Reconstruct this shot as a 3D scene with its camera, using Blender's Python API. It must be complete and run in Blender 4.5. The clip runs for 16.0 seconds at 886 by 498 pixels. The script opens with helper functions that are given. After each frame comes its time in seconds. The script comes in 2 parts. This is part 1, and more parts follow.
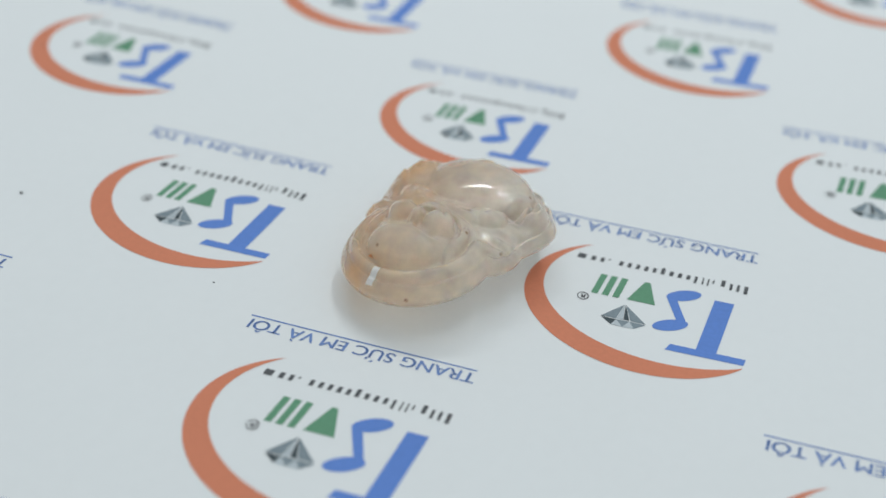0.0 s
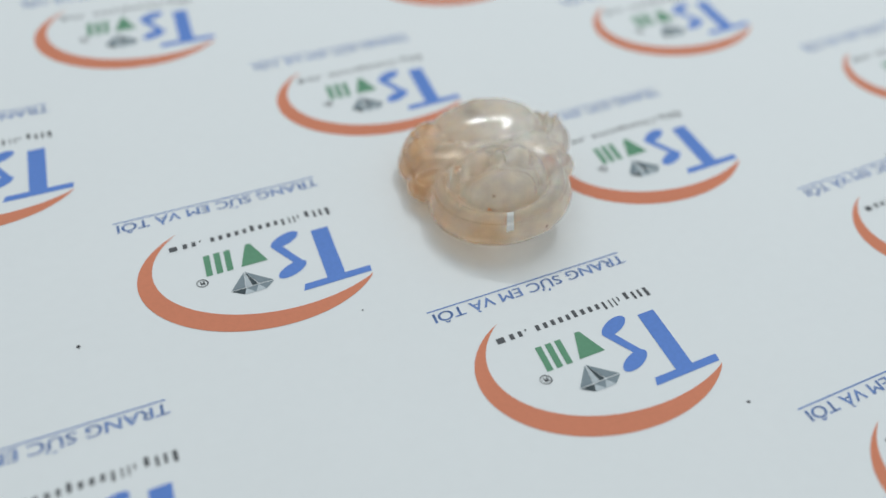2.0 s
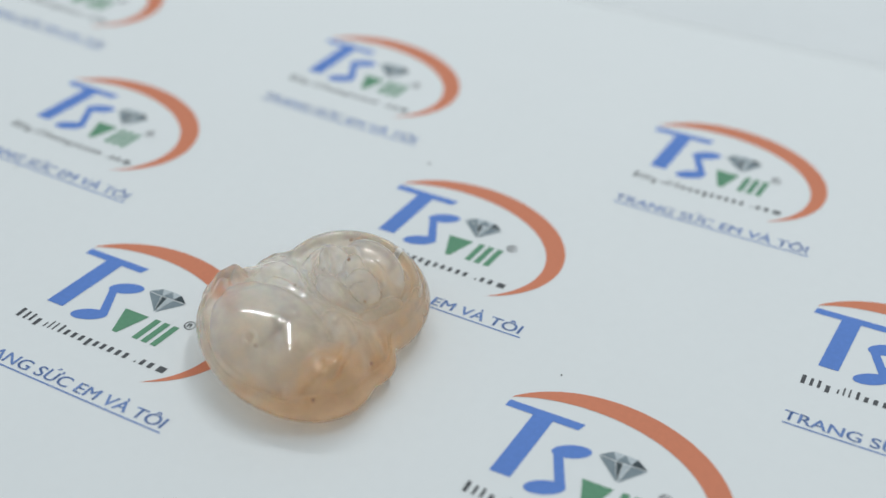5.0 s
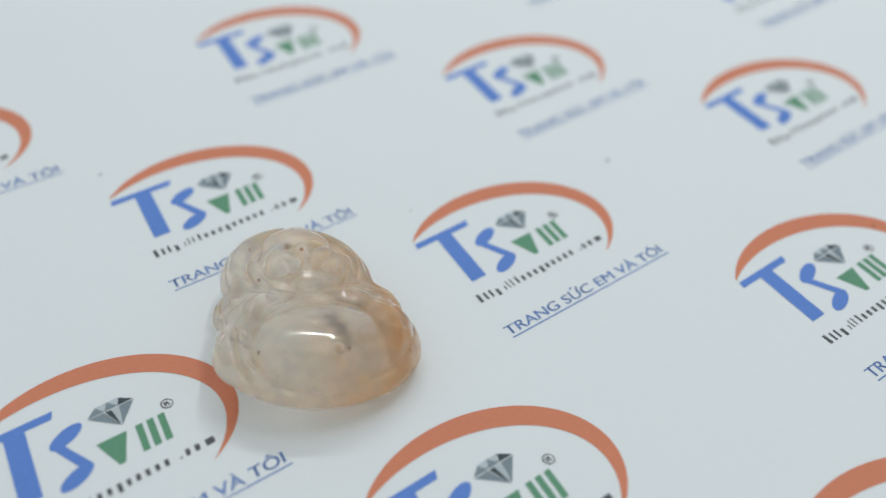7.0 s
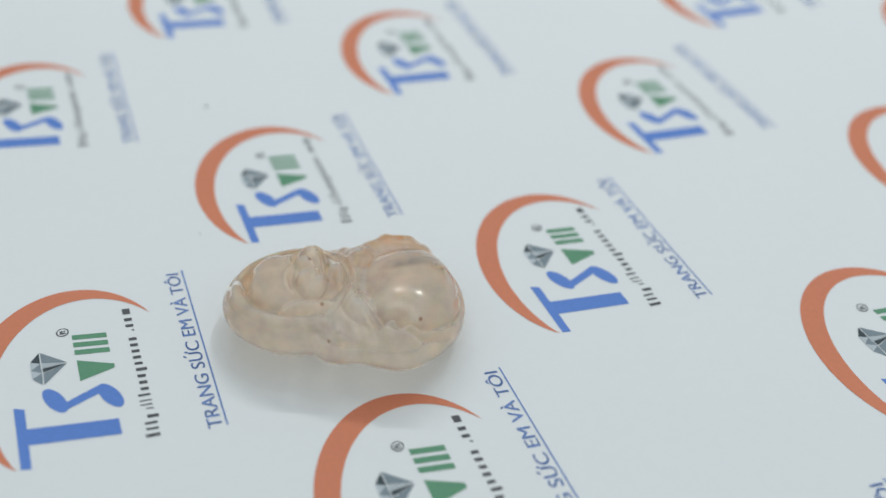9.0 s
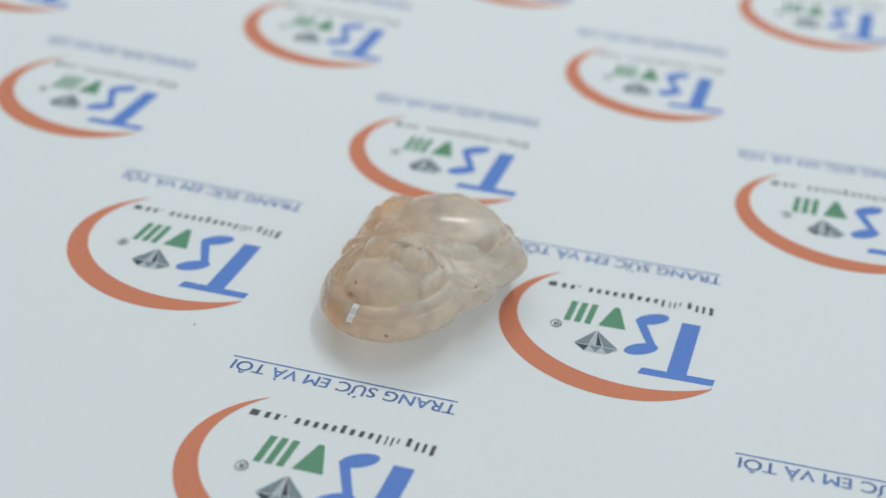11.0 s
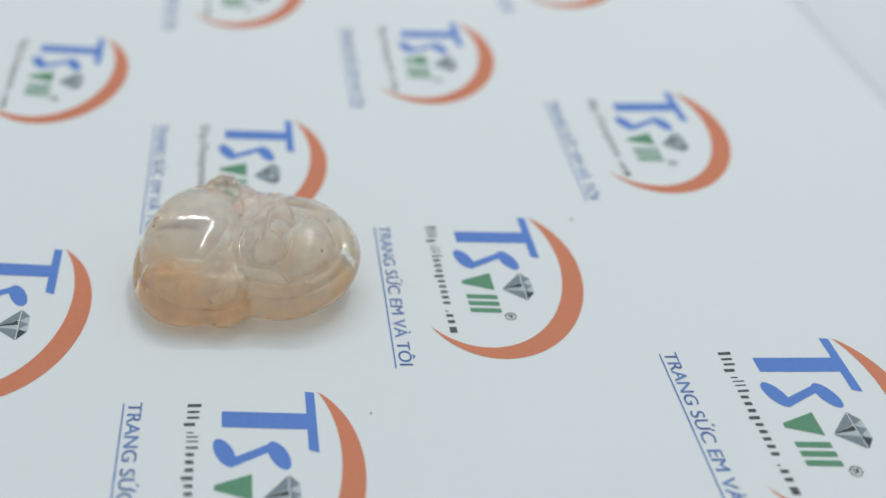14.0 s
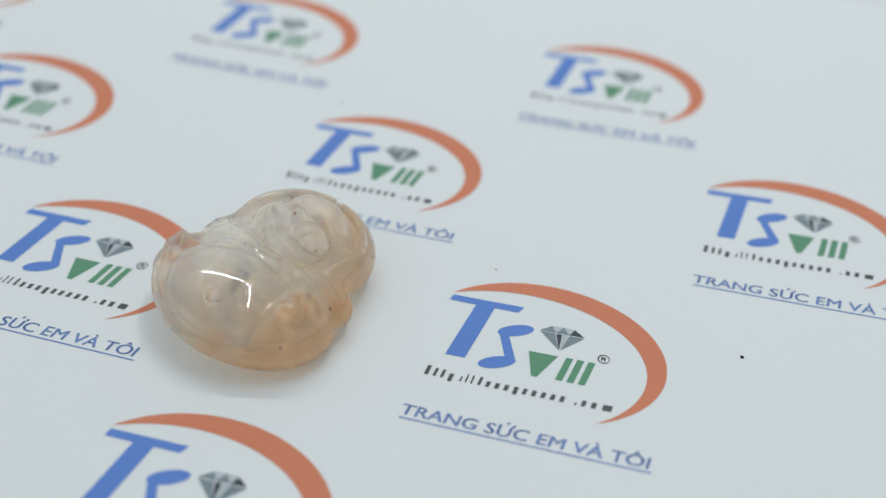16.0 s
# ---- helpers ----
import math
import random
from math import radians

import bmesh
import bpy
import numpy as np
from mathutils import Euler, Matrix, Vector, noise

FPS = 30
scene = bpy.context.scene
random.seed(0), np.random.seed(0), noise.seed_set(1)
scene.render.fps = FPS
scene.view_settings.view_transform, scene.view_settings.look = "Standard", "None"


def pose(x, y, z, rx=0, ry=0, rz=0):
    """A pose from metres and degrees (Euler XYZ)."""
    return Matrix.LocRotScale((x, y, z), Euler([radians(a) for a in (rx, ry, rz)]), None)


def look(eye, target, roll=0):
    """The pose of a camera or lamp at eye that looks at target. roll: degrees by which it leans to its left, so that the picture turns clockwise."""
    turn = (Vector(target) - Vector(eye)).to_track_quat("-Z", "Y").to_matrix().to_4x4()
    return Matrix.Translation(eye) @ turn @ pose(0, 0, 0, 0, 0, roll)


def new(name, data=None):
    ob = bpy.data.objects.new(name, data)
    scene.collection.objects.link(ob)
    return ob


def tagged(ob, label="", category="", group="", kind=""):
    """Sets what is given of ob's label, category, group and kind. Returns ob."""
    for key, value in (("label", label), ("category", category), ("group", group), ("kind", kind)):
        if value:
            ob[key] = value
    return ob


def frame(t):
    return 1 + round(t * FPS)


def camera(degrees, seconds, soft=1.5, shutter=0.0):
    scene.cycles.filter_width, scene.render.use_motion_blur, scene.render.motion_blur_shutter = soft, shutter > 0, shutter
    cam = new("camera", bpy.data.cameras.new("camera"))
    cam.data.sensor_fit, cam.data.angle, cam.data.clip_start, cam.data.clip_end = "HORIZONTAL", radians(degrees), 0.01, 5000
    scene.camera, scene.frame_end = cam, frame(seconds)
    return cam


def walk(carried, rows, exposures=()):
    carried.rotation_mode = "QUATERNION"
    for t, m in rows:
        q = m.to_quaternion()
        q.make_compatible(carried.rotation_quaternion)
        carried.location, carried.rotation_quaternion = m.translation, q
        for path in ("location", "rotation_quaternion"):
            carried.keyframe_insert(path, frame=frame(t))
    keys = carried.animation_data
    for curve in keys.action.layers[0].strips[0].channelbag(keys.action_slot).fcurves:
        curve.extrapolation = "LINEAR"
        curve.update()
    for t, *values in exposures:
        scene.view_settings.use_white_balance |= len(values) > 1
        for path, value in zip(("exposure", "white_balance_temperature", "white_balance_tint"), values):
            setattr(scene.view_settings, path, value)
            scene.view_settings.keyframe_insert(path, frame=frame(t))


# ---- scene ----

cam = camera(47.59, 16.0, soft=1.5)

# seconds, height over the sheet, degrees looking down, roll: held by hand, nearly still
CAMERA_ROWS = (
    (0.0, 0.06309, 39.70, 2.94),
    (0.5, 0.06331, 39.58, 2.89),
    (1.0, 0.06446, 39.77, 2.98),
    (1.5, 0.06297, 39.89, 2.90),
    (2.0, 0.06336, 39.86, 2.85),
    (2.5, 0.06307, 39.83, 2.67),
    (3.0, 0.06340, 39.41, 2.49),
    (3.5, 0.06695, 39.53, 2.21),
    (4.0, 0.06596, 39.37, 2.82),
    (6.5, 0.06530, 39.11, 3.82),
    (7.0, 0.06640, 39.77, 3.27),
    (7.5, 0.06540, 39.67, 3.35),
    (8.0, 0.06563, 39.31, 2.80),
    (8.5, 0.06486, 38.71, 3.24),
    (11.0, 0.06622, 38.86, 2.93),
    (11.5, 0.06639, 39.36, 3.41),
    (12.0, 0.06686, 38.97, 3.06),
    (12.5, 0.06603, 39.35, 3.28),
    (13.0, 0.06663, 39.08, 2.68),
    (13.5, 0.06612, 39.32, 2.68),
    (14.0, 0.06649, 39.29, 2.76),
    (14.5, 0.06669, 39.26, 2.46),
    (15.0, 0.06514, 39.64, 3.37),
    (15.5, 0.06481, 39.06, 2.91),
    (16.0, 0.06442, 39.35, 3.03),
)
walk(cam, [(t, look((0, -0.08, h), (0, -0.08 + math.cos(radians(down)), h - math.sin(radians(down))), roll))
           for t, h, down, roll in CAMERA_ROWS])
cam.data.dof.use_dof = True
cam.data.dof.focus_distance = 0.091
cam.data.dof.aperture_fstop = 15

# seconds, place and turn of the printed sheet, which is swivelled on the table
SHEET_ROWS = (
    (0.0, 0.01346, -0.00956, 166.01),
    (0.5, 0.01683, -0.00637, 179.43),
    (1.0, 0.01604, 0.00227, 196.17),
    (1.5, 0.01784, 0.01126, 209.11),
    (2.0, 0.01700, 0.01118, 209.74),
    (2.5, 0.00823, 0.00924, 239.06),
    (3.0, 0.00193, 0.00856, 251.78),
    (3.5, -0.00116, 0.01279, 267.14),
    (4.0, -0.01229, 0.00675, 285.41),
    (4.2, -0.01549, 0.00095, 296.42),
    (6.3, -0.02739, -0.01795, 374.14),
    (6.5, -0.02769, -0.01795, 374.04),
    (7.0, -0.02278, -0.02330, 400.08),
    (7.5, -0.01921, -0.02705, 409.80),
    (8.0, -0.01318, -0.02912, 434.34),
    (8.5, -0.01091, -0.02946, 442.74),
    (8.7, -0.00761, -0.02826, 456.66),
    (10.8, 0.01129, -0.00921, 523.03),
    (11.0, 0.01139, -0.00811, 529.23),
    (11.5, 0.00721, 0.00076, 555.83),
    (12.0, 0.00592, 0.00562, 569.03),
    (12.5, 0.00512, 0.00781, 581.91),
    (13.0, -0.00256, 0.01298, 605.51),
    (13.5, -0.00632, 0.01223, 614.77),
    (14.0, -0.02136, 0.00878, 640.92),
    (14.5, -0.02443, 0.00749, 652.12),
    (15.0, -0.02513, 0.00459, 671.48),
    (15.5, -0.02900, -0.00053, 693.86),
    (16.0, -0.02923, -0.00672, 707.28),
)

# ---- light ----
world = bpy.data.worlds.new("white_tent")
scene.world = world
world.use_nodes = True
world.node_tree.nodes["Background"].inputs["Color"].default_value = (0.868, 0.965, 1.0, 1)
world.node_tree.nodes["Background"].inputs["Strength"].default_value = 0.502


def strip_light(name, m, length, width, watts):
    """A long narrow tube lamp overhead, shining down."""
    data = bpy.data.lights.new(name, "AREA")
    data.shape, data.size, data.size_y = "RECTANGLE", length, width
    data.energy, data.color = watts, (0.95, 1.0, 1.02)
    ob = new(name, data)
    ob.matrix_world = m
    return ob


strip_light("tube_lamp_far", pose(-0.05, 0.24, 0.40, -25, 0, 0), 0.30, 0.010, 0.425)
strip_light("tube_lamp_side", pose(0.11, 0.10, 0.40, 0, 0, 90), 0.26, 0.010, 0.355)


# ---- materials ----
def material(name):
    m = bpy.data.materials.new(name)
    m.use_nodes = True
    t = m.node_tree
    return m, t.nodes, t.links, t.nodes["Principled BSDF"]


def paper_like(name, colour, rough=0.75, spread=0.03, relief=0.02, size=900.0, gloss=0.3):
    """Matt printed paper: fine fibre relief and a faint mottling."""
    m, nodes, links, bsdf = material(name)
    at = nodes.new("ShaderNodeTexCoord")
    fine = nodes.new("ShaderNodeTexNoise")
    fine.inputs["Scale"].default_value, fine.inputs["Detail"].default_value = size, 4
    wide = nodes.new("ShaderNodeTexNoise")
    wide.inputs["Scale"].default_value, wide.inputs["Detail"].default_value = 60, 3
    for n in (fine, wide):
        links.new(at.outputs["Object"], n.inputs["Vector"])
    both = nodes.new("ShaderNodeMath")
    both.operation = "ADD"
    links.new(fine.outputs["Fac"], both.inputs[0])
    links.new(wide.outputs["Fac"], both.inputs[1])
    ramp = nodes.new("ShaderNodeMapRange")
    ramp.inputs["From Min"].default_value, ramp.inputs["From Max"].default_value = 0.6, 1.4
    ramp.inputs["To Min"].default_value, ramp.inputs["To Max"].default_value = 1 - spread, 1 + spread
    links.new(both.outputs[0], ramp.inputs["Value"])
    tint = nodes.new("ShaderNodeVectorMath")
    tint.operation = "SCALE"
    tint.inputs[0].default_value = colour
    links.new(ramp.outputs["Result"], tint.inputs["Scale"])
    links.new(tint.outputs["Vector"], bsdf.inputs["Base Color"])
    bump = nodes.new("ShaderNodeBump")
    bump.inputs["Strength"].default_value, bump.inputs["Distance"].default_value = relief, 0.0002
    links.new(fine.outputs["Fac"], bump.inputs["Height"])
    links.new(bump.outputs["Normal"], bsdf.inputs["Normal"])
    bsdf.inputs["Roughness"].default_value = rough
    bsdf.inputs["Specular IOR Level"].default_value = gloss
    return m


PAPER = paper_like("white_paper", (0.80, 0.815, 0.82), spread=0.012, relief=0.05)
TABLE = paper_like("white_board", (0.76, 0.775, 0.785), spread=0.02, size=300)
ORANGE = paper_like("orange_ink", (0.67, 0.225, 0.125), rough=0.6, spread=0.06, size=2500)
BLUE = paper_like("blue_ink", (0.115, 0.24, 0.63), rough=0.6, spread=0.08, size=2500)
GREEN = paper_like("green_ink", (0.12, 0.30, 0.18), rough=0.6, spread=0.10, size=2500)
BLACK = paper_like("black_ink", (0.09, 0.093, 0.10), rough=0.6, spread=0.15, size=2500)
LETTER = paper_like("letter_blue_ink", (0.16, 0.26, 0.54), rough=0.6, spread=0.10, size=2500)
GREYS = [paper_like("grey_ink_" + n, c, rough=0.6, spread=0.12, size=2500) for n, c in
         (("light", (0.50, 0.55, 0.58)), ("middle", (0.22, 0.27, 0.30)), ("dark", (0.05, 0.07, 0.08)))]
SPECK = paper_like("dark_grit", (0.03, 0.03, 0.035), spread=0.2)


def stone():
    """Polished chalcedony: clear and milky by turns, with a rust-coloured flank and dark flecks."""
    m, nodes, links, bsdf = material("peach_agate")
    at = nodes.new("ShaderNodeTexCoord")
    cloud = nodes.new("ShaderNodeTexNoise")
    cloud.inputs["Scale"].default_value, cloud.inputs["Detail"].default_value = 240, 6
    links.new(at.outputs["Object"], cloud.inputs["Vector"])
    axis = nodes.new("ShaderNodeVectorMath")
    axis.operation = "DOT_PRODUCT"
    axis.inputs[1].default_value = (94.0, 6.0, -42.0)
    links.new(at.outputs["Object"], axis.inputs[0])
    # rust gathers on one flank, low down and towards the skin of the stone
    rust = nodes.new("ShaderNodeMath")
    rust.operation = "MULTIPLY_ADD"
    links.new(cloud.outputs["Fac"], rust.inputs[0])
    rust.inputs[1].default_value = 1.9
    links.new(axis.outputs["Value"], rust.inputs[2])
    plan = nodes.new("ShaderNodeVectorMath")
    plan.operation = "MULTIPLY"
    plan.inputs[1].default_value = (95.0, 80.0, 0.0)
    links.new(at.outputs["Object"], plan.inputs[0])
    outward = nodes.new("ShaderNodeVectorMath")
    outward.operation = "LENGTH"
    links.new(plan.outputs["Vector"], outward.inputs[0])
    skin = nodes.new("ShaderNodeMath")
    skin.operation = "ADD"
    links.new(rust.outputs[0], skin.inputs[0])
    links.new(outward.outputs["Value"], skin.inputs[1])
    # a rust stain beside the eyelet
    away = nodes.new("ShaderNodeVectorMath")
    away.operation = "DISTANCE"
    away.inputs[1].default_value = (0.0028, 0.0098, 0.003)
    links.new(at.outputs["Object"], away.inputs[0])
    stain = nodes.new("ShaderNodeMapRange")
    stain.inputs["From Min"].default_value, stain.inputs["From Max"].default_value = 0.0004, 0.0026
    stain.inputs["To Min"].default_value, stain.inputs["To Max"].default_value = 0.8, 0.0
    links.new(away.outputs["Value"], stain.inputs["Value"])
    stained = nodes.new("ShaderNodeMath")
    stained.operation = "ADD"
    links.new(skin.outputs[0], stained.inputs[0])
    links.new(stain.outputs["Result"], stained.inputs[1])
    tone = nodes.new("ShaderNodeValToRGB")
    tone.color_ramp.elements[0].position, tone.color_ramp.elements[0].color = 0.12, (0.935, 0.875, 0.81, 1)
    tone.color_ramp.elements[1].position, tone.color_ramp.elements[1].color = 0.55, (0.885, 0.735, 0.575, 1)
    deep = tone.color_ramp.elements.new(1.0)
    deep.color = (0.80, 0.45, 0.19, 1)
    spread = nodes.new("ShaderNodeMapRange")
    spread.inputs["From Min"].default_value, spread.inputs["From Max"].default_value = 0.72, 2.45
    links.new(stained.outputs[0], spread.inputs["Value"])
    links.new(spread.outputs["Result"], tone.inputs["Fac"])
    flecks = nodes.new("ShaderNodeTexVoronoi")
    flecks.inputs["Scale"].default_value = 420
    links.new(at.outputs["Object"], flecks.inputs["Vector"])
    near = nodes.new("ShaderNodeMapRange")
    near.inputs["From Min"].default_value, near.inputs["From Max"].default_value = 0.05, 0.09
    links.new(flecks.outputs["Distance"], near.inputs["Value"])
    coat = nodes.new("ShaderNodeMix")
    coat.data_type = "RGBA"
    coat.inputs["A"].default_value = (0.22, 0.08, 0.04, 1)
    links.new(near.outputs["Result"], coat.inputs["Factor"])
    links.new(tone.outputs["Color"], coat.inputs["B"])
    links.new(coat.outputs["Result"], bsdf.inputs["Base Color"])
    bsdf.inputs["Roughness"].default_value = 0.045
    # faint ripples left by hand polishing
    ripple = nodes.new("ShaderNodeTexNoise")
    ripple.inputs["Scale"].default_value, ripple.inputs["Detail"].default_value = 520, 2
    links.new(at.outputs["Object"], ripple.inputs["Vector"])
    bump = nodes.new("ShaderNodeBump")
    bump.inputs["Strength"].default_value, bump.inputs["Distance"].default_value = 0.12, 0.0002
    links.new(ripple.outputs["Fac"], bump.inputs["Height"])
    links.new(bump.outputs["Normal"], bsdf.inputs["Normal"])
    links.new(bump.outputs["Normal"], bsdf.inputs["Coat Normal"])
    bsdf.inputs["Coat Weight"].default_value = 1.0
    bsdf.inputs["Coat Roughness"].default_value = 0.03
    bsdf.inputs["IOR"].default_value = 1.46
    milk = nodes.new("ShaderNodeMapRange")
    milk.inputs["From Min"].default_value, milk.inputs["From Max"].default_value = 0.3, 0.7
    milk.inputs["To Min"].default_value, milk.inputs["To Max"].default_value = 0.84, 0.58
    links.new(cloud.outputs["Fac"], milk.inputs["Value"])
    links.new(milk.outputs["Result"], bsdf.inputs["Transmission Weight"])
    bsdf.inputs["Subsurface Weight"].default_value = 1.0
    bsdf.inputs["Subsurface Radius"].default_value = (1.0, 0.8, 0.6)
    bsdf.inputs["Subsurface Scale"].default_value = 0.0012
    # part of the light passes straight through the clear stone
    clear = nodes.new("ShaderNodeBsdfTransparent")
    clear.inputs["Color"].default_value = (0.94, 0.86, 0.77, 1)
    mix = nodes.new("ShaderNodeMixShader")
    mix.inputs["Fac"].default_value = 0.24
    links.new(bsdf.outputs["BSDF"], mix.inputs[1])
    links.new(clear.outputs["BSDF"], mix.inputs[2])
    links.new(mix.outputs["Shader"], nodes["Material Output"].inputs["Surface"])
    return m


AGATE = stone()
CHALK = paper_like("chalky_bore", (0.72, 0.70, 0.67), rough=0.2, spread=0.03, size=3000, gloss=0.5)
FLAKE = paper_like("rust_flake", (0.32, 0.12, 0.04), rough=0.5, spread=0.3, size=4000)


# ---- building ----
def mesh_of(name, bm, *materials):
    me = bpy.data.meshes.new(name)
    bm.to_mesh(me)
    bm.free()
    for m in materials:
        me.materials.append(m)
    return me


def part(name, me, parent, label=""):
    ob = new(name, me)
    ob.parent = parent
    return tagged(ob, label)


def flat(polys, z=0.0, tags=None):
    """Flat ink: polygons in millimetres, counted from the mark's centre."""
    bm = bmesh.new()
    for k, poly in enumerate(polys):
        face = bm.faces.new([bm.verts.new((x * 0.001, y * 0.001, z)) for x, y in poly])
        if tags:
            face.material_index = tags[k]
        if face.normal.z < 0:
            face.normal_flip()
    bm.normal_update()
    for face in bm.faces:
        if face.normal.z < 0:
            face.normal_flip()
    return bm


def bar(x0, y0, x1, y1, lean=0.0):
    """An upright bar; lean shifts its top to the right."""
    return [(x0, y0), (x1, y0), (x1 + lean, y1), (x0 + lean, y1)]


def ellipse_at(c, a, b, turn, u):
    x, y = a * math.cos(u), b * math.sin(u)
    return c[0] + x * math.cos(turn) - y * math.sin(turn), c[1] + x * math.sin(turn) + y * math.cos(turn)


def angle_on(c, a, b, turn, x, y):
    """The ellipse's own angle towards a point."""
    dx, dy = x - c[0], y - c[1]
    return math.atan2((-dx * math.sin(turn) + dy * math.cos(turn)) / b, (dx * math.cos(turn) + dy * math.sin(turn)) / a)


def crescent_mesh():
    """The swoosh between two ellipses, thin at both ends."""
    bm = bmesh.new()
    tips = (-14.93, 5.25), (0.28, -7.55)
    arcs = ((-5.72, 0.0), 11.42, 8.66, radians(-4.4)), ((-8.15, -1.58), 12.2, 8.45, radians(1.3))
    ends = [(angle_on(*arc, *tips[0]), angle_on(*arc, *tips[1])) for arc in arcs]
    rows = []
    for k in range(97):
        f = k / 96
        pair = []
        for arc, (u0, u1) in zip(arcs, ends):
            x, y = ellipse_at(*arc, u0 + (u1 - u0) * f)
            if k in (0, 96):
                x, y = tips[k // 96]
            pair.append(bm.verts.new((x * 0.001, y * 0.001, 0.0)))
        rows.append(pair)
    for p, q in zip(rows, rows[1:]):
        bm.faces.new((p[0], q[0], q[1], p[1]))
    bmesh.ops.remove_doubles(bm, verts=bm.verts, dist=1e-7)
    for face in bm.faces:
        face.normal_update()
        if face.normal.z < 0:
            face.normal_flip()
    return mesh_of("crescent", bm, ORANGE)


def arc_band(cx, cy, rx, ry, a0, a1, thick, n=14):
    """Quads of a band along an elliptic arc, degrees."""
    out = []
    for k in range(n):
        q = [math.radians(a0 + (a1 - a0) * (k + d) / n) for d in (0, 1)]
        t = [thick * (0.55 + 0.45 * math.sin(math.pi * (k + d) / n)) for d in (0, 1)]
        out.append([(cx + (rx + s * t[i]) * math.cos(q[i]), cy + (ry + s * t[i]) * math.sin(q[i]))
                    for i, s in ((0, 0.5), (1, 0.5), (1, -0.5), (0, -0.5))])
    return out


def text_mesh(words, width, height, shear, mat):
    """Words as flat mesh, from x = 0, baseline y = 0, in metres."""
    cu = bpy.data.curves.new("words", "FONT")
    cu.body, cu.shear, cu.fill_mode, cu.offset = words, shear, "FRONT", 0.0
    ob = new("words", cu)
    bpy.context.view_layer.update()
    me = bpy.data.meshes.new_from_object(ob.evaluated_get(bpy.context.evaluated_depsgraph_get()))
    bpy.data.objects.remove(ob)
    co = np.array([v.co[:] for v in me.vertices])
    low, high = co.min(0), co.max(0)
    caps = 0.73
    for v in me.vertices:
        v.co = ((v.co.x - low[0]) / (high[0] - low[0]) * width, v.co.y / caps * height, 0)
    # printed bold: the same strokes once more, a little to the side
    bm = bmesh.new()
    bm.from_mesh(me)
    again = bmesh.ops.duplicate(bm, geom=bm.verts[:] + bm.edges[:] + bm.faces[:])["geom"]
    for v in again:
        if isinstance(v, bmesh.types.BMVert):
            v.co += Vector((0.00006, 0.0, 0.000008))
    bm.to_mesh(me)
    bm.free()
    me.materials.clear()
    me.materials.append(mat)
    return me


# ---- the table ----
def slab(name, x0, x1, y0, y1, z0, z1, mat, bevel=0.0):
    bm = bmesh.new()
    bmesh.ops.create_cube(bm, size=1, matrix=Matrix.Translation(((x0 + x1) / 2, (y0 + y1) / 2, (z0 + z1) / 2))
                          @ Matrix.Diagonal((x1 - x0, y1 - y0, z1 - z0, 1)))
    if bevel:
        bmesh.ops.bevel(bm, geom=bm.edges[:], offset=bevel, segments=2, affect="EDGES")
    return new(name, mesh_of(name, bm, mat))


table = tagged(slab("tabletop", -0.9, 0.9, -0.7, 1.1, -0.03, -0.00022, TABLE, 0.002),
               "smooth white tabletop under the printed sheet", "table", kind="structure")

# ---- the printed sheet ----
PITCH_X, PITCH_Y, SHIFT = 0.04508, 0.02405, 0.02271
SHEET_X, SHEET_Y = (-0.105, 0.120), (-0.130, 0.0795)


def curl(x, y):
    """Height of the paper, which lifts a little towards its edges."""
    x, y = max(-0.11, min(0.11, x)), max(-0.09, min(0.09, y))
    return 0.2507 * x * x + -0.1046 * x * y + 0.4879 * y * y


def bent(me, x, y, lift=0.00003):
    """A copy of a flat mesh that follows the paper when it lies at x, y."""
    me = me.copy()
    for vert in me.vertices:
        vert.co.z += curl(x + vert.co.x, y + vert.co.y) + lift
    return me


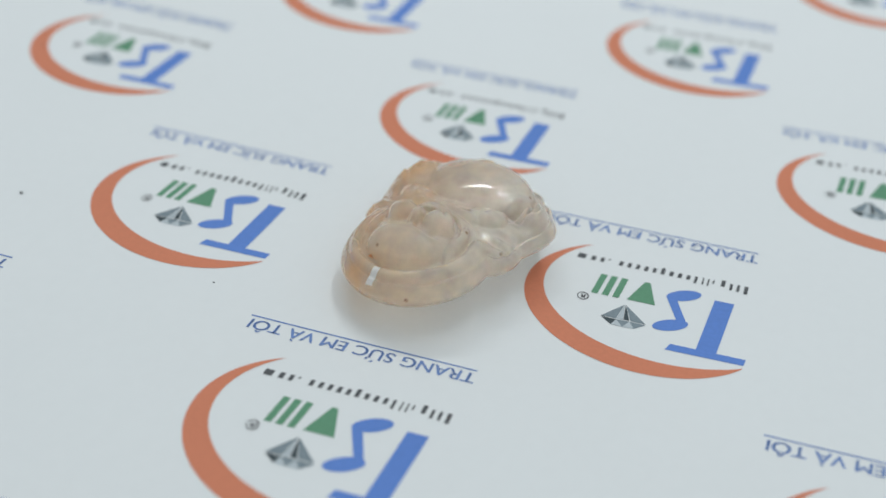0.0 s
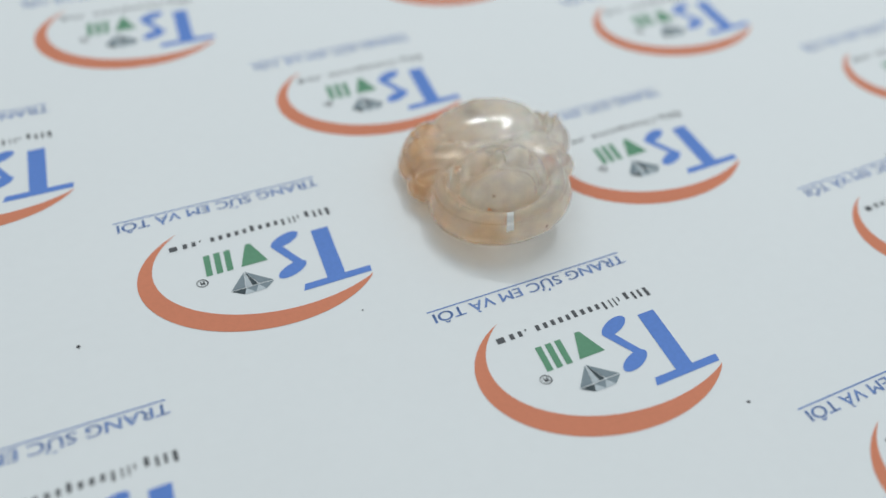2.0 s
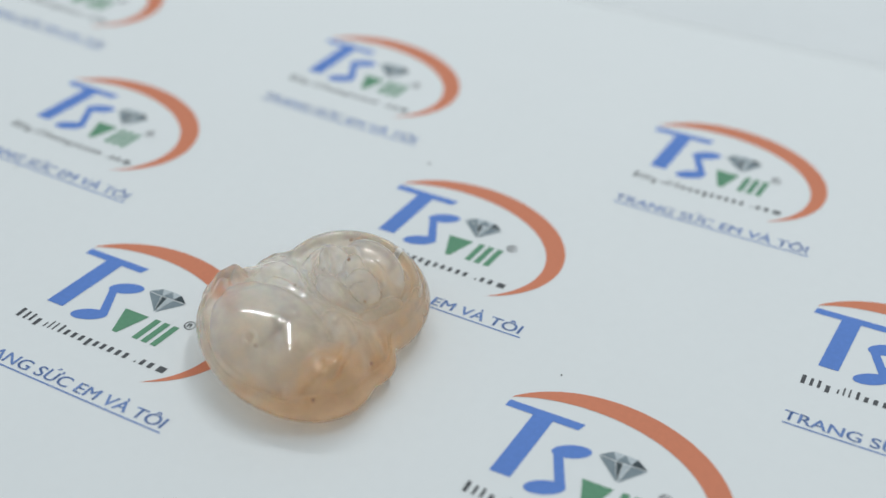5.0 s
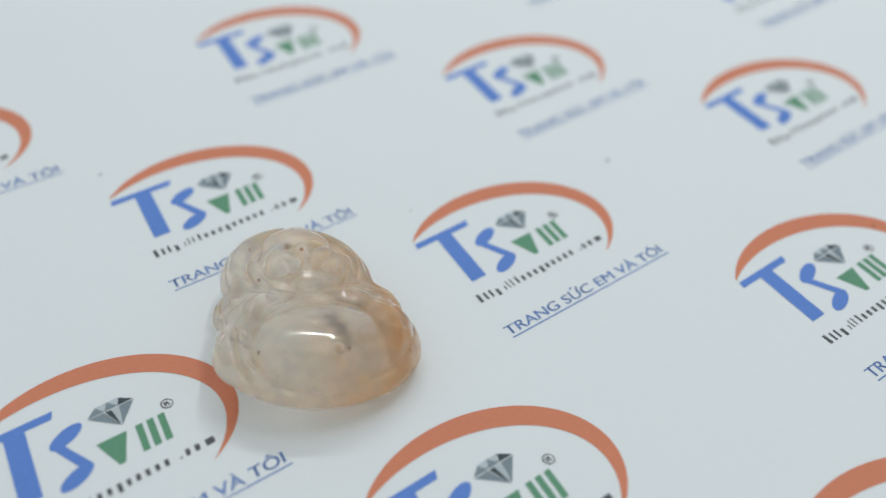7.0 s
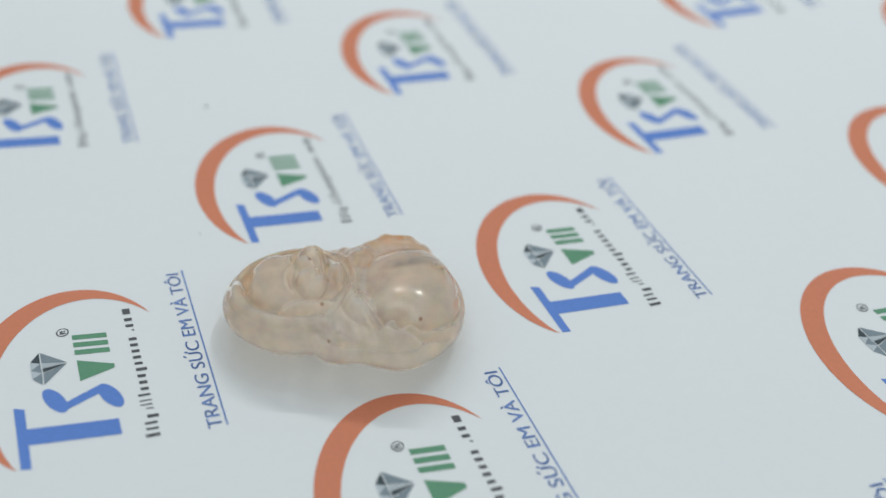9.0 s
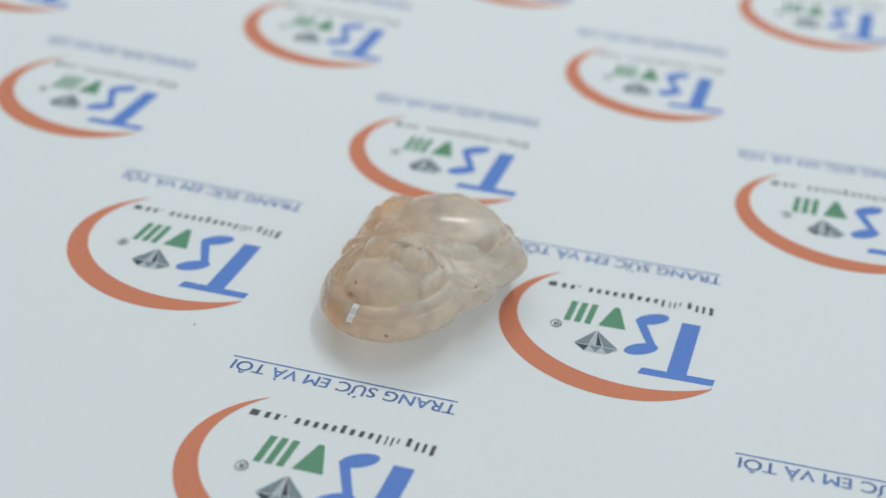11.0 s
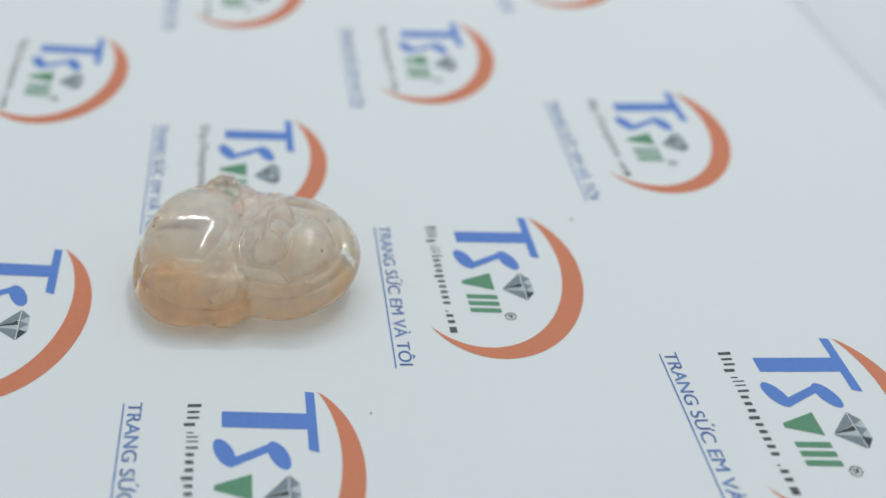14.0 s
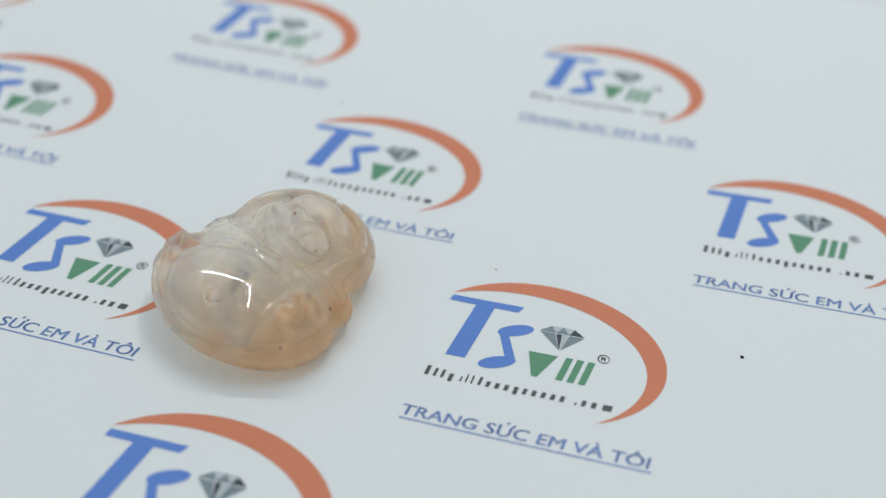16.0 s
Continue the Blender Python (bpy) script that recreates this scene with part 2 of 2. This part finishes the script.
def build_sheet():
    bm = bmesh.new()
    (x0, x1), (y0, y1) = SHEET_X, SHEET_Y
    nx, ny = 75, 70
    rows = [[(x0 + (x1 - x0) * i / nx, y0 + (y1 - y0) * j / ny) for i in range(nx + 1)] for j in range(ny + 1)]
    top = [[bm.verts.new((x, y, curl(x, y))) for x, y in row] for row in rows]
    low = [[bm.verts.new((x, y, curl(x, y) - 0.00012)) for x, y in row] for row in rows]
    for j in range(ny):
        for i in range(nx):
            bm.faces.new((top[j][i], top[j][i + 1], top[j + 1][i + 1], top[j + 1][i]))
            bm.faces.new((low[j][i], low[j + 1][i], low[j + 1][i + 1], low[j][i + 1]))
    edge = ([(0, i) for i in range(nx)] + [(j, nx) for j in range(ny)] + [(ny, nx - i) for i in range(nx)] + [(ny - j, 0) for j in range(ny)])
    for (j, i), (q, p) in zip(edge, edge[1:] + edge[:1]):
        bm.faces.new((low[j][i], low[q][p], top[q][p], top[j][i]))
    bmesh.ops.recalc_face_normals(bm, faces=bm.faces[:])
    for face in bm.faces:
        face.smooth = True
    sheet = new("printed_sheet", mesh_of("printed_sheet", bm, PAPER))
    tagged(sheet, "white paper sheet printed with repeated orange, blue and green marks", "paper sheet")

    crescent = crescent_mesh()
    stem = mesh_of("stem_mark", flat([bar(-13.75, -2.95, -11.95, 4.3, 1.2)]), BLUE)
    cap = mesh_of("cap_mark", flat([[(-15.15, 4.2), (-8.5, 4.2), (-8.1, 5.05), (-14.95, 5.0)]]), BLUE)
    ovals = [mesh_of("oval_mark", flat([[ellipse_at((cx, cy), 1.7, 0.72, radians(24), k * math.pi / 14) for k in range(28)]]), BLUE)
             for cx, cy in ((-8.25, 1.75), (-9.1, -2.7))]
    band = mesh_of("band_mark", flat([[(-9.75, 1.35), (-8.75, 1.0), (-7.45, -2.2), (-8.45, -2.1)]]), BLUE)
    wedge = mesh_of("wedge_mark", flat([[(-6.6, -0.5), (-3.95, -0.5), (-5.35, -3.5), (-5.85, -3.5)]]), GREEN)
    slants = [mesh_of("slant_mark", flat([bar(x, -3.4, x + 0.62, -0.45, 0.55)]), GREEN) for x in (-3.75, -2.75, -1.75)]
    gem = mesh_of("gem_mark", flat([[(-6.1, 2.5), (-5.1, 3.3), (-4.6, 2.45)], [(-5.1, 3.3), (-4.05, 3.35), (-4.6, 2.45)],
                                    [(-4.05, 3.35), (-3.4, 2.5), (-4.6, 2.45)], [(-4.05, 3.35), (-3.0, 3.3), (-3.4, 2.5)],
                                    [(-3.0, 3.3), (-2.0, 2.5), (-3.4, 2.5)],
                                    [(-6.1, 2.4), (-4.7, 2.35), (-4.0, 0.3)], [(-4.6, 2.35), (-4.05, 2.38), (-4.0, 0.35)],
                                    [(-4.0, 2.38), (-3.4, 2.4), (-3.95, 0.35)], [(-3.35, 2.4), (-2.0, 2.4), (-3.9, 0.3)]],
                                   tags=(1, 0, 1, 0, 2, 1, 2, 0, 1)), *GREYS)
    ring = mesh_of("ring_mark", flat(arc_band(0.06, 0.27, 0.5, 0.5, 0, 360, 0.13, 20) + [bar(-0.18, 0.02, -0.04, 0.52), bar(-0.02, 0.24, 0.24, 0.5),
                                                                                      bar(0.1, 0.02, 0.24, 0.2)]), BLACK)
    # the address line, given as plain bars: width, rise and drop of each
    def bars(x, sizes):
        out = []
        for wide, rise, drop in sizes:
            out.append(bar(x + 0.14 * wide, -5.85 - drop, x + 0.86 * wide, -5.85 + rise, 0.1))
            x += wide + 0.3
        return out

    low, tall, deep = (0.52, 0.68, 0), (0.36, 1.0, 0), (0.52, 0.68, 0.25)
    rows = ((-15.0, [(0.5, 1.15, 0), tall, tall, deep]), (-11.8, [(0.2, 0.6, 0), (0.2, 1.0, 0), (0.2, 1.0, 0)]),
            (-10.2, [tall, (0.48, 0.68, 0), low, low, deep, (0.48, 0.68, 0), low, low, low, low]), (-1.75, [(0.24, 0.24, 0), low, (0.6, 0.68, 0), (1.1, 0.68, 0)]))
    address = mesh_of("bar_line", flat([quad for x, sizes in rows for quad in bars(x, sizes)]), BLACK)
    words = text_mesh("TRANG S\u1ee8C EM V\u00c0 T\u00d4I", 0.0208, 0.00125, 0.12, LETTER)
    for vert in words.vertices:
        vert.co = (vert.co.x - 0.0156, vert.co.y - 0.01085 - vert.co.x * 0.0126, 0)
    strip = bmesh.new()
    pairs = [[strip.verts.new(((-15.6 + 1.75 * k) * 0.001, (y - 0.022 * k) * 0.001, 0)) for y in (-11.32, -11.17)] for k in range(13)]
    for p, q in zip(pairs, pairs[1:]):
        strip.faces.new((p[0], q[0], q[1], p[1]))
    under = mesh_of("underline", strip, LETTER)

    for row in range(-6, 4):
        for col in range(-8, 9):
            x, y = col * PITCH_X + row * SHIFT, row * PITCH_Y
            if not (x0 + 0.016 < x < x1 - 0.006 and y0 + 0.012 < y < y1 - 0.012):
                continue
            mark = part("printed_mark", bent(crescent, x, y), sheet)
            mark.location = (x, y, 0)
            pieces = [("stem", stem), ("cap", cap), ("wedge", wedge), ("gem_picture", gem), ("ring_sign", ring), ("underline", under),
                      ("lettering", words), ("band", band)]
            pieces += [("slanted_bar", me) for me in slants] + [("oval", me) for me in ovals]
            for name, me in pieces:
                part(name, bent(me, x, y), mark)
            tagged(part("bar_line", bent(address, x, y), mark), kind="stuff")
    # grit that sticks to the paper
    for x, y, r in ((57.1, 3.9, 0.18), (8.85, 34.05, 0.13), (33.2, 9.7, 0.08), (-31.0, 12.0, 0.10), (71.0, -22.0, 0.12)):
        rnd = random.Random(int(x * 10))
        bm = bmesh.new()
        bmesh.ops.create_icosphere(bm, subdivisions=2, radius=r * 0.001)
        for v in bm.verts:
            v.co *= rnd.uniform(0.7, 1.2)
            v.co.z *= 0.45
        spot = part("dark_speck", mesh_of("dark_speck", bm, SPECK), sheet, "tiny dark speck of grit")
        spot.location = (x * 0.001, y * 0.001, curl(x * 0.001, y * 0.001) + 0.00005)
    return sheet


# ---- the carved pendant ----
def dome(u, v, cu, cv, ru, rv, z0, h, turn=0.0, power=0.5):
    c, s = math.cos(turn), math.sin(turn)
    a, b = ((u - cu) * c + (v - cv) * s) / ru, (-(u - cu) * s + (v - cv) * c) / rv
    d = 1 - a * a - b * b
    return z0 + h * np.sign(d) * np.abs(d) ** power if np.isscalar(d) else np.where(d > 0, z0 + h * np.maximum(d, 0) ** power, z0 + 2.0 * h * d)


def blend(a, b, k):
    """Smooth maximum."""
    h = np.clip(0.5 + 0.5 * (a - b) / k, 0, 1)
    return b * (1 - h) + a * h + k * h * (1 - h)


# ellipses that make up the outline: middle and half axes, millimetres
OUTLINE = ((0.85, 3.83, 7.1, 7.23), (0.96, -4.08, 9.1, 6.88), (-5.35, 0.2, 2.26, 2.7), (7.05, -0.25, 2.55, 2.66), (7.4, -4.2, 2.1, 2.7), (-6.4, -4.7, 2.0, 2.6))


def rim(theta):
    """Distance from the middle to the outline of the joined ellipses."""
    best = np.zeros_like(theta)
    dx, dy = np.cos(theta), np.sin(theta)
    for cu, cv, ru, rv in OUTLINE:
        a = (dx / ru) ** 2 + (dy / rv) ** 2
        b = -2 * (dx * cu / ru ** 2 + dy * cv / rv ** 2)
        c = (cu / ru) ** 2 + (cv / rv) ** 2 - 1
        disc = b * b - 4 * a * c
        r = np.where(disc > 0, (-b + np.sqrt(np.maximum(disc, 0))) / (2 * a), 0)
        best = np.maximum(best, r)
    for _ in range(9):
        best = (np.roll(best, 1) + 2 * best + np.roll(best, -1)) / 4
    return best


def relief(u, v):
    """Height of the carved face, millimetres."""
    z = np.full_like(u, 4.5)
    # hood: a smooth rounded roll round the head
    q = np.sqrt(((u - 0.85) / 7.1) ** 2 + ((v - 3.83) / 7.23) ** 2)
    above = np.clip((v - 0.2) / 2.2, 0, 1)
    z = z + above * (0.5 + 1.15 * np.exp(-((q - 0.83) / 0.16) ** 2))
    # chest and shoulders
    z = blend(z, dome(u, v, 0.9, -0.6, 7.6, 4.0, 4.2, 2.0), 0.6)
    z = blend(z, dome(u, v, -2.9, -1.1, 2.3, 1.5, 5.2, 1.5, 0.25), 0.15)
    z = blend(z, dome(u, v, 4.5, -1.3, 2.3, 1.5, 5.2, 1.4, -0.25), 0.15)
    # fists at the shoulders, each with rolled fingers
    for cu, side, lift in ((-5.8, -1, 3.6), (7.3, 1, 4.2)):
        z = blend(z, dome(u, v, cu, 0.4, 2.4, 2.0, lift, 0.8, 0.3 * side), 0.3)
        z = z + 0.16 * np.cos((v - 0.4 + 0.35 * side * (u - cu)) * 5.2) * np.exp(-((u - cu - 0.4 * side) / 1.3) ** 2 - ((v - 0.4) / 1.5) ** 2)
    # sleeves that hang beside the belly
    z = blend(z, dome(u, v, -6.3, -4.0, 2.2, 3.0, 3.8, 1.4, -0.2), 0.3)
    z = blend(z, dome(u, v, 6.9, -4.7, 3.0, 4.2, 4.2, 2.2, 0.1), 0.8)
    z = blend(z, dome(u, v, -4.8, -1.9, 2.3, 0.8, 3.9, 1.4, 0.6), 0.2)
    z = blend(z, dome(u, v, 6.0, -2.0, 2.2, 0.8, 4.2, 1.5, -0.6), 0.1)
    # the great belly
    d = np.sqrt(((u - 0.9) / 5.9) ** 2 + ((v + 5.6) / 4.7) ** 2)
    z = z - 0.3 * np.exp(-((d - 1.03) / 0.05) ** 2) * np.clip((4.0 - u) / 3.0, 0, 1)
    z = blend(z, dome(u, v, 0.9, -5.6, 6.1, 4.8, 4.4, 2.8), 0.12)
    # folds of the robe that follow the belly
    fold = np.exp(-((d - 1.17) / 0.036) ** 2) + 0.8 * np.exp(-((d - 1.31) / 0.04) ** 2) - 0.6 * np.exp(-((d - 1.24) / 0.03) ** 2)
    z = z + (0.2 + 0.35 * np.clip((4.0 - u) / 3.0, 0, 1)) * fold * np.clip((-1.5 - v) / 2.5, 0, 1)
    # pleats across the sleeves, and curls where the hems are rolled up
    z = z + 0.24 * np.sin(v * 2.9 + u * 0.8) * np.exp(-((u - 7.8) / 1.1) ** 2) * np.clip((-v - 1.5) / 1.5, 0, 1)
    for cu, cv, size, lift in ((-6.0, -4.2, 2.1, 0.45), (-5.9, 0.6, 1.3, 0.16), (7.4, -5.2, 1.7, 0.22), (-2.9, -1.1, 1.2, 0.12), (4.5, -1.3, 1.2, 0.12)):
        r = np.sqrt((u - cu) ** 2 + (v - cv) ** 2)
        z = z + lift * np.cos(r * 3.0 - np.arctan2(v - cv, u - cu)) * np.exp(-(r / size) ** 2)
    # collar lines across the chest
    line = v + 0.9 - 0.07 * (u - 1) ** 2
    z = z + 0.36 * (np.exp(-(line / 0.2) ** 2) - 0.9 * np.exp(-((line - 0.5) / 0.18) ** 2)) * np.exp(-((u - 1) / 3.4) ** 2)
    # groove between head and hood
    h = np.sqrt(((u - 1.25) / 4.7) ** 2 + ((v - 4.1) / 4.75) ** 2)
    z = z - 0.45 * np.exp(-((h - 1.02) / 0.06) ** 2) * np.clip((v - 0.6) / 1.6, 0, 1)
    # head: long ears, skull, brow, cheeks, nose, chin
    for cu, lean in ((-2.75, 0.15), (5.25, -0.15)):
        z = blend(z, dome(u, v, cu, 3.1, 0.85, 2.4, 5.3, 1.1, lean), 0.2)
    z = blend(z, dome(u, v, 1.25, 3.9, 4.2, 4.6, 4.9, 2.6), 0.2)
    z = blend(z, dome(u, v, 1.25, 6.2, 3.3, 2.3, 5.6, 2.2), 0.3)
    for side in (-1, 1):
        z = blend(z, dome(u, v, 1.25 + 1.85 * side, 3.0, 1.6, 1.35, 6.7, 1.55), 0.1)
        ring = np.hypot((u - 1.25 - 1.85 * side) / 1.6, (v - 3.0) / 1.35)
        z = z - 0.32 * np.exp(-((ring - 1.03) / 0.09) ** 2)
        w = (u - 1.25) - side * 1.65
        z = z - 0.75 * np.exp(-(w / 1.05) ** 2 - ((v - 4.7 + 0.16 * w ** 2) / 0.2) ** 2)
        z = z + 0.3 * np.exp(-(w / 1.2) ** 2 - ((v - 5.25 + 0.2 * w ** 2) / 0.22) ** 2)
    z = blend(z, dome(u, v, 1.25, 3.6, 0.75, 0.95, 7.3, 1.25), 0.1)
    z = blend(z, dome(u, v, 1.25, 0.75, 2.0, 0.8, 5.9, 1.3), 0.12)
    smile = v - 1.75 - 0.16 * (u - 1.25) ** 2
    z = z - 1.1 * np.exp(-((u - 1.25) / 2.0) ** 4 - (smile / 0.24) ** 2)
    z = z + 0.3 * np.exp(-((u - 1.25) / 1.7) ** 4 - ((smile + 0.5) / 0.25) ** 2)
    # a cut line under the jaw
    jaw = np.hypot((u - 1.25) / 4.0, (v - 3.5) / 3.5)
    z = z - 0.5 * np.exp(-((jaw - 1.0) / 0.045) ** 2) * np.clip((3.6 - v) / 1.5, 0, 1)
    # navel, drilled eyelet
    z = z - 0.9 * np.exp(-((u - 1.5) ** 2 + (v + 8.5) ** 2) / 0.09) + 0.2 * np.exp(-((np.hypot(u - 1.5, v + 8.5) - 0.5) / 0.16) ** 2)
    z = z - 1.3 * np.exp(-((u - 1.1) ** 2 + (v - 8.75) ** 2) / 0.22)
    return z


def build_pendant():
    n, m = 300, 120
    theta = np.linspace(0, 2 * np.pi, n, endpoint=False)
    edge = rim(theta)
    s = np.sin(np.linspace(0, np.pi / 2, m + 1)[1:]) ** 0.9
    uu, vv = (s[:, None] * edge * np.cos(theta)), (s[:, None] * edge * np.sin(theta))
    inset = (1 - s[:, None]) * edge
    lip = 3.05 + 0.069 * vv
    f = np.clip(inset / 2.6, 0, 1)
    top = lip + (relief(uu, vv) - lip) * np.sqrt(np.maximum(1 - (1 - f) ** 2, 0))
    top = top - 0.22 * np.exp(-((inset - 0.8) / 0.16) ** 2)
    g = np.clip(inset / 11.5, 0, 1)
    low = lip * (1 - np.sqrt(np.maximum(1 - (1 - g) ** 2, 0)))
    # it lies a little askew: the head end and one flank stand higher
    tilt = -0.133 * uu - 0.027 * vv
    top, low = top + tilt, low + tilt
    sink = low.min()
    top, low = top - sink, low - sink
    verts = [(0, 0, float(top[0].mean()))]
    verts += [(uu[i, j], vv[i, j], top[i, j]) for i in range(m) for j in range(n)]
    verts.append((0, 0, float(low[0].mean())))
    base = 1 + m * n
    skip = 3
    rings = list(range(skip, m - 1, skip))
    verts += [(uu[i, j], vv[i, j], low[i, j]) for i in rings for j in range(n)]
    faces = [(0, 1 + j, 1 + (j + 1) % n) for j in range(n)]
    for i in range(m - 1):
        faces += [(1 + i * n + j, 1 + (i + 1) * n + j, 1 + (i + 1) * n + (j + 1) % n, 1 + i * n + (j + 1) % n) for j in range(n)]
    ring = [base + 1 + k * n for k in range(len(rings))] + [1 + (m - 1) * n]
    faces += [(base, ring[0] + (j + 1) % n, ring[0] + j) for j in range(n)]
    for a, b in zip(ring, ring[1:]):
        faces += [(a + j, a + (j + 1) % n, b + (j + 1) % n, b + j) for j in range(n)]
    # the drilled eyelet: its chalky bore shows through the hood's roll
    def depth(u, v, below):
        k = np.unravel_index(np.argmin((uu - u) ** 2 + (vv - v) ** 2), uu.shape)
        return float(low[k] + (top[k] - low[k]) * below)

    bore = [n + i * n + j for i in range(m - 1) for j in (68, 69, 70) if 9.0 < vv[i, j] < 10.75]
    # rust flakes caught inside the stone; those of the streak imitate a refracted image
    first_flake = len(faces)
    rnd = random.Random(11)
    def inside(u, v, below, size):
        return u, v, depth(u, v, below), size

    # a grainy brown streak imitates an underside stain refracted by the belly, then scattered grains
    spots = []
    for k in range(84):
        f = rnd.random()
        spots.append(inside(1.9 + 0.7 * f + rnd.gauss(0, 0.24 + 0.22 * f), -4.4 - 3.6 * f, rnd.uniform(0.90, 0.97), rnd.uniform(0.12, 0.25)))
    spots += [inside(u, v, 0.93, size) for u, v, size in ((0.55, -6.0, 0.2), (0.65, -6.6, 0.16), (3.5, -6.6, 0.15), (1.5, -8.5, 0.22), (6.8, -0.8, 0.13),
                                                        (2.6, 8.3, 0.3), (-0.4, 7.6, 0.2), (-0.2, 4.0, 0.12), (5.6, -6.2, 0.14))]
    spots += [inside(rnd.uniform(-5, 6.5), rnd.uniform(-8, 1), rnd.uniform(0.3, 0.9), rnd.uniform(0.05, 0.11)) for _ in range(26)]
    spots += [inside(rnd.uniform(4.2, 7.5), rnd.uniform(-7, 6), rnd.uniform(0.8, 0.97), rnd.uniform(0.05, 0.14)) for _ in range(34)]
    for i, (x, y, z, r) in enumerate(spots):
        turn = Euler((rnd.uniform(-0.9, 0.9), rnd.uniform(-0.9, 0.9), rnd.uniform(0, 6.3))).to_matrix()
        # the streak's flakes face one way, since the refracted stain shows from one side
        if i < 84:
            turn = Euler((rnd.uniform(1.1, 1.35), rnd.uniform(-0.2, 0.2), rnd.uniform(-0.7, -0.3))).to_matrix()
        start, sides = len(verts), rnd.randint(5, 7)
        for k in range(sides):
            a, d = 2 * math.pi * k / sides, r * rnd.uniform(0.5, 1.2)
            verts.append(tuple(Vector((x, y, z)) + turn @ Vector((d * math.cos(a) * 1.5, d * math.sin(a) * 0.7, 0))))
        faces.append(tuple(range(start, start + sides)))
    me = bpy.data.meshes.new("pendant")
    me.from_pydata([(x * 0.001, y * 0.001, z * 0.001) for x, y, z in verts], [], faces)
    me.polygons.foreach_set("use_smooth", [True] * len(me.polygons))
    me.materials.append(AGATE)
    me.materials.append(FLAKE)
    me.materials.append(CHALK)
    for k in bore:
        me.polygons[k].material_index = 2
    for face in me.polygons[first_flake:]:
        face.material_index, face.use_smooth = 1, False
    return tagged(new("carved_pendant", me), "polished translucent peach agate pendant, carved plump figure, on printed paper",
                  "pendant")


sheet = build_sheet()
pendant = build_pendant()
ON_SHEET = pose(0.0133, 0.0, 0.00005, 0, 0, -19)


def motions():
    rows = [(t, pose(x, y, 0, 0, 0, turn)) for t, x, y, turn in SHEET_ROWS]
    walk(sheet, rows)
    walk(pendant, [(t, m @ ON_SHEET) for t, m in rows])


motions()
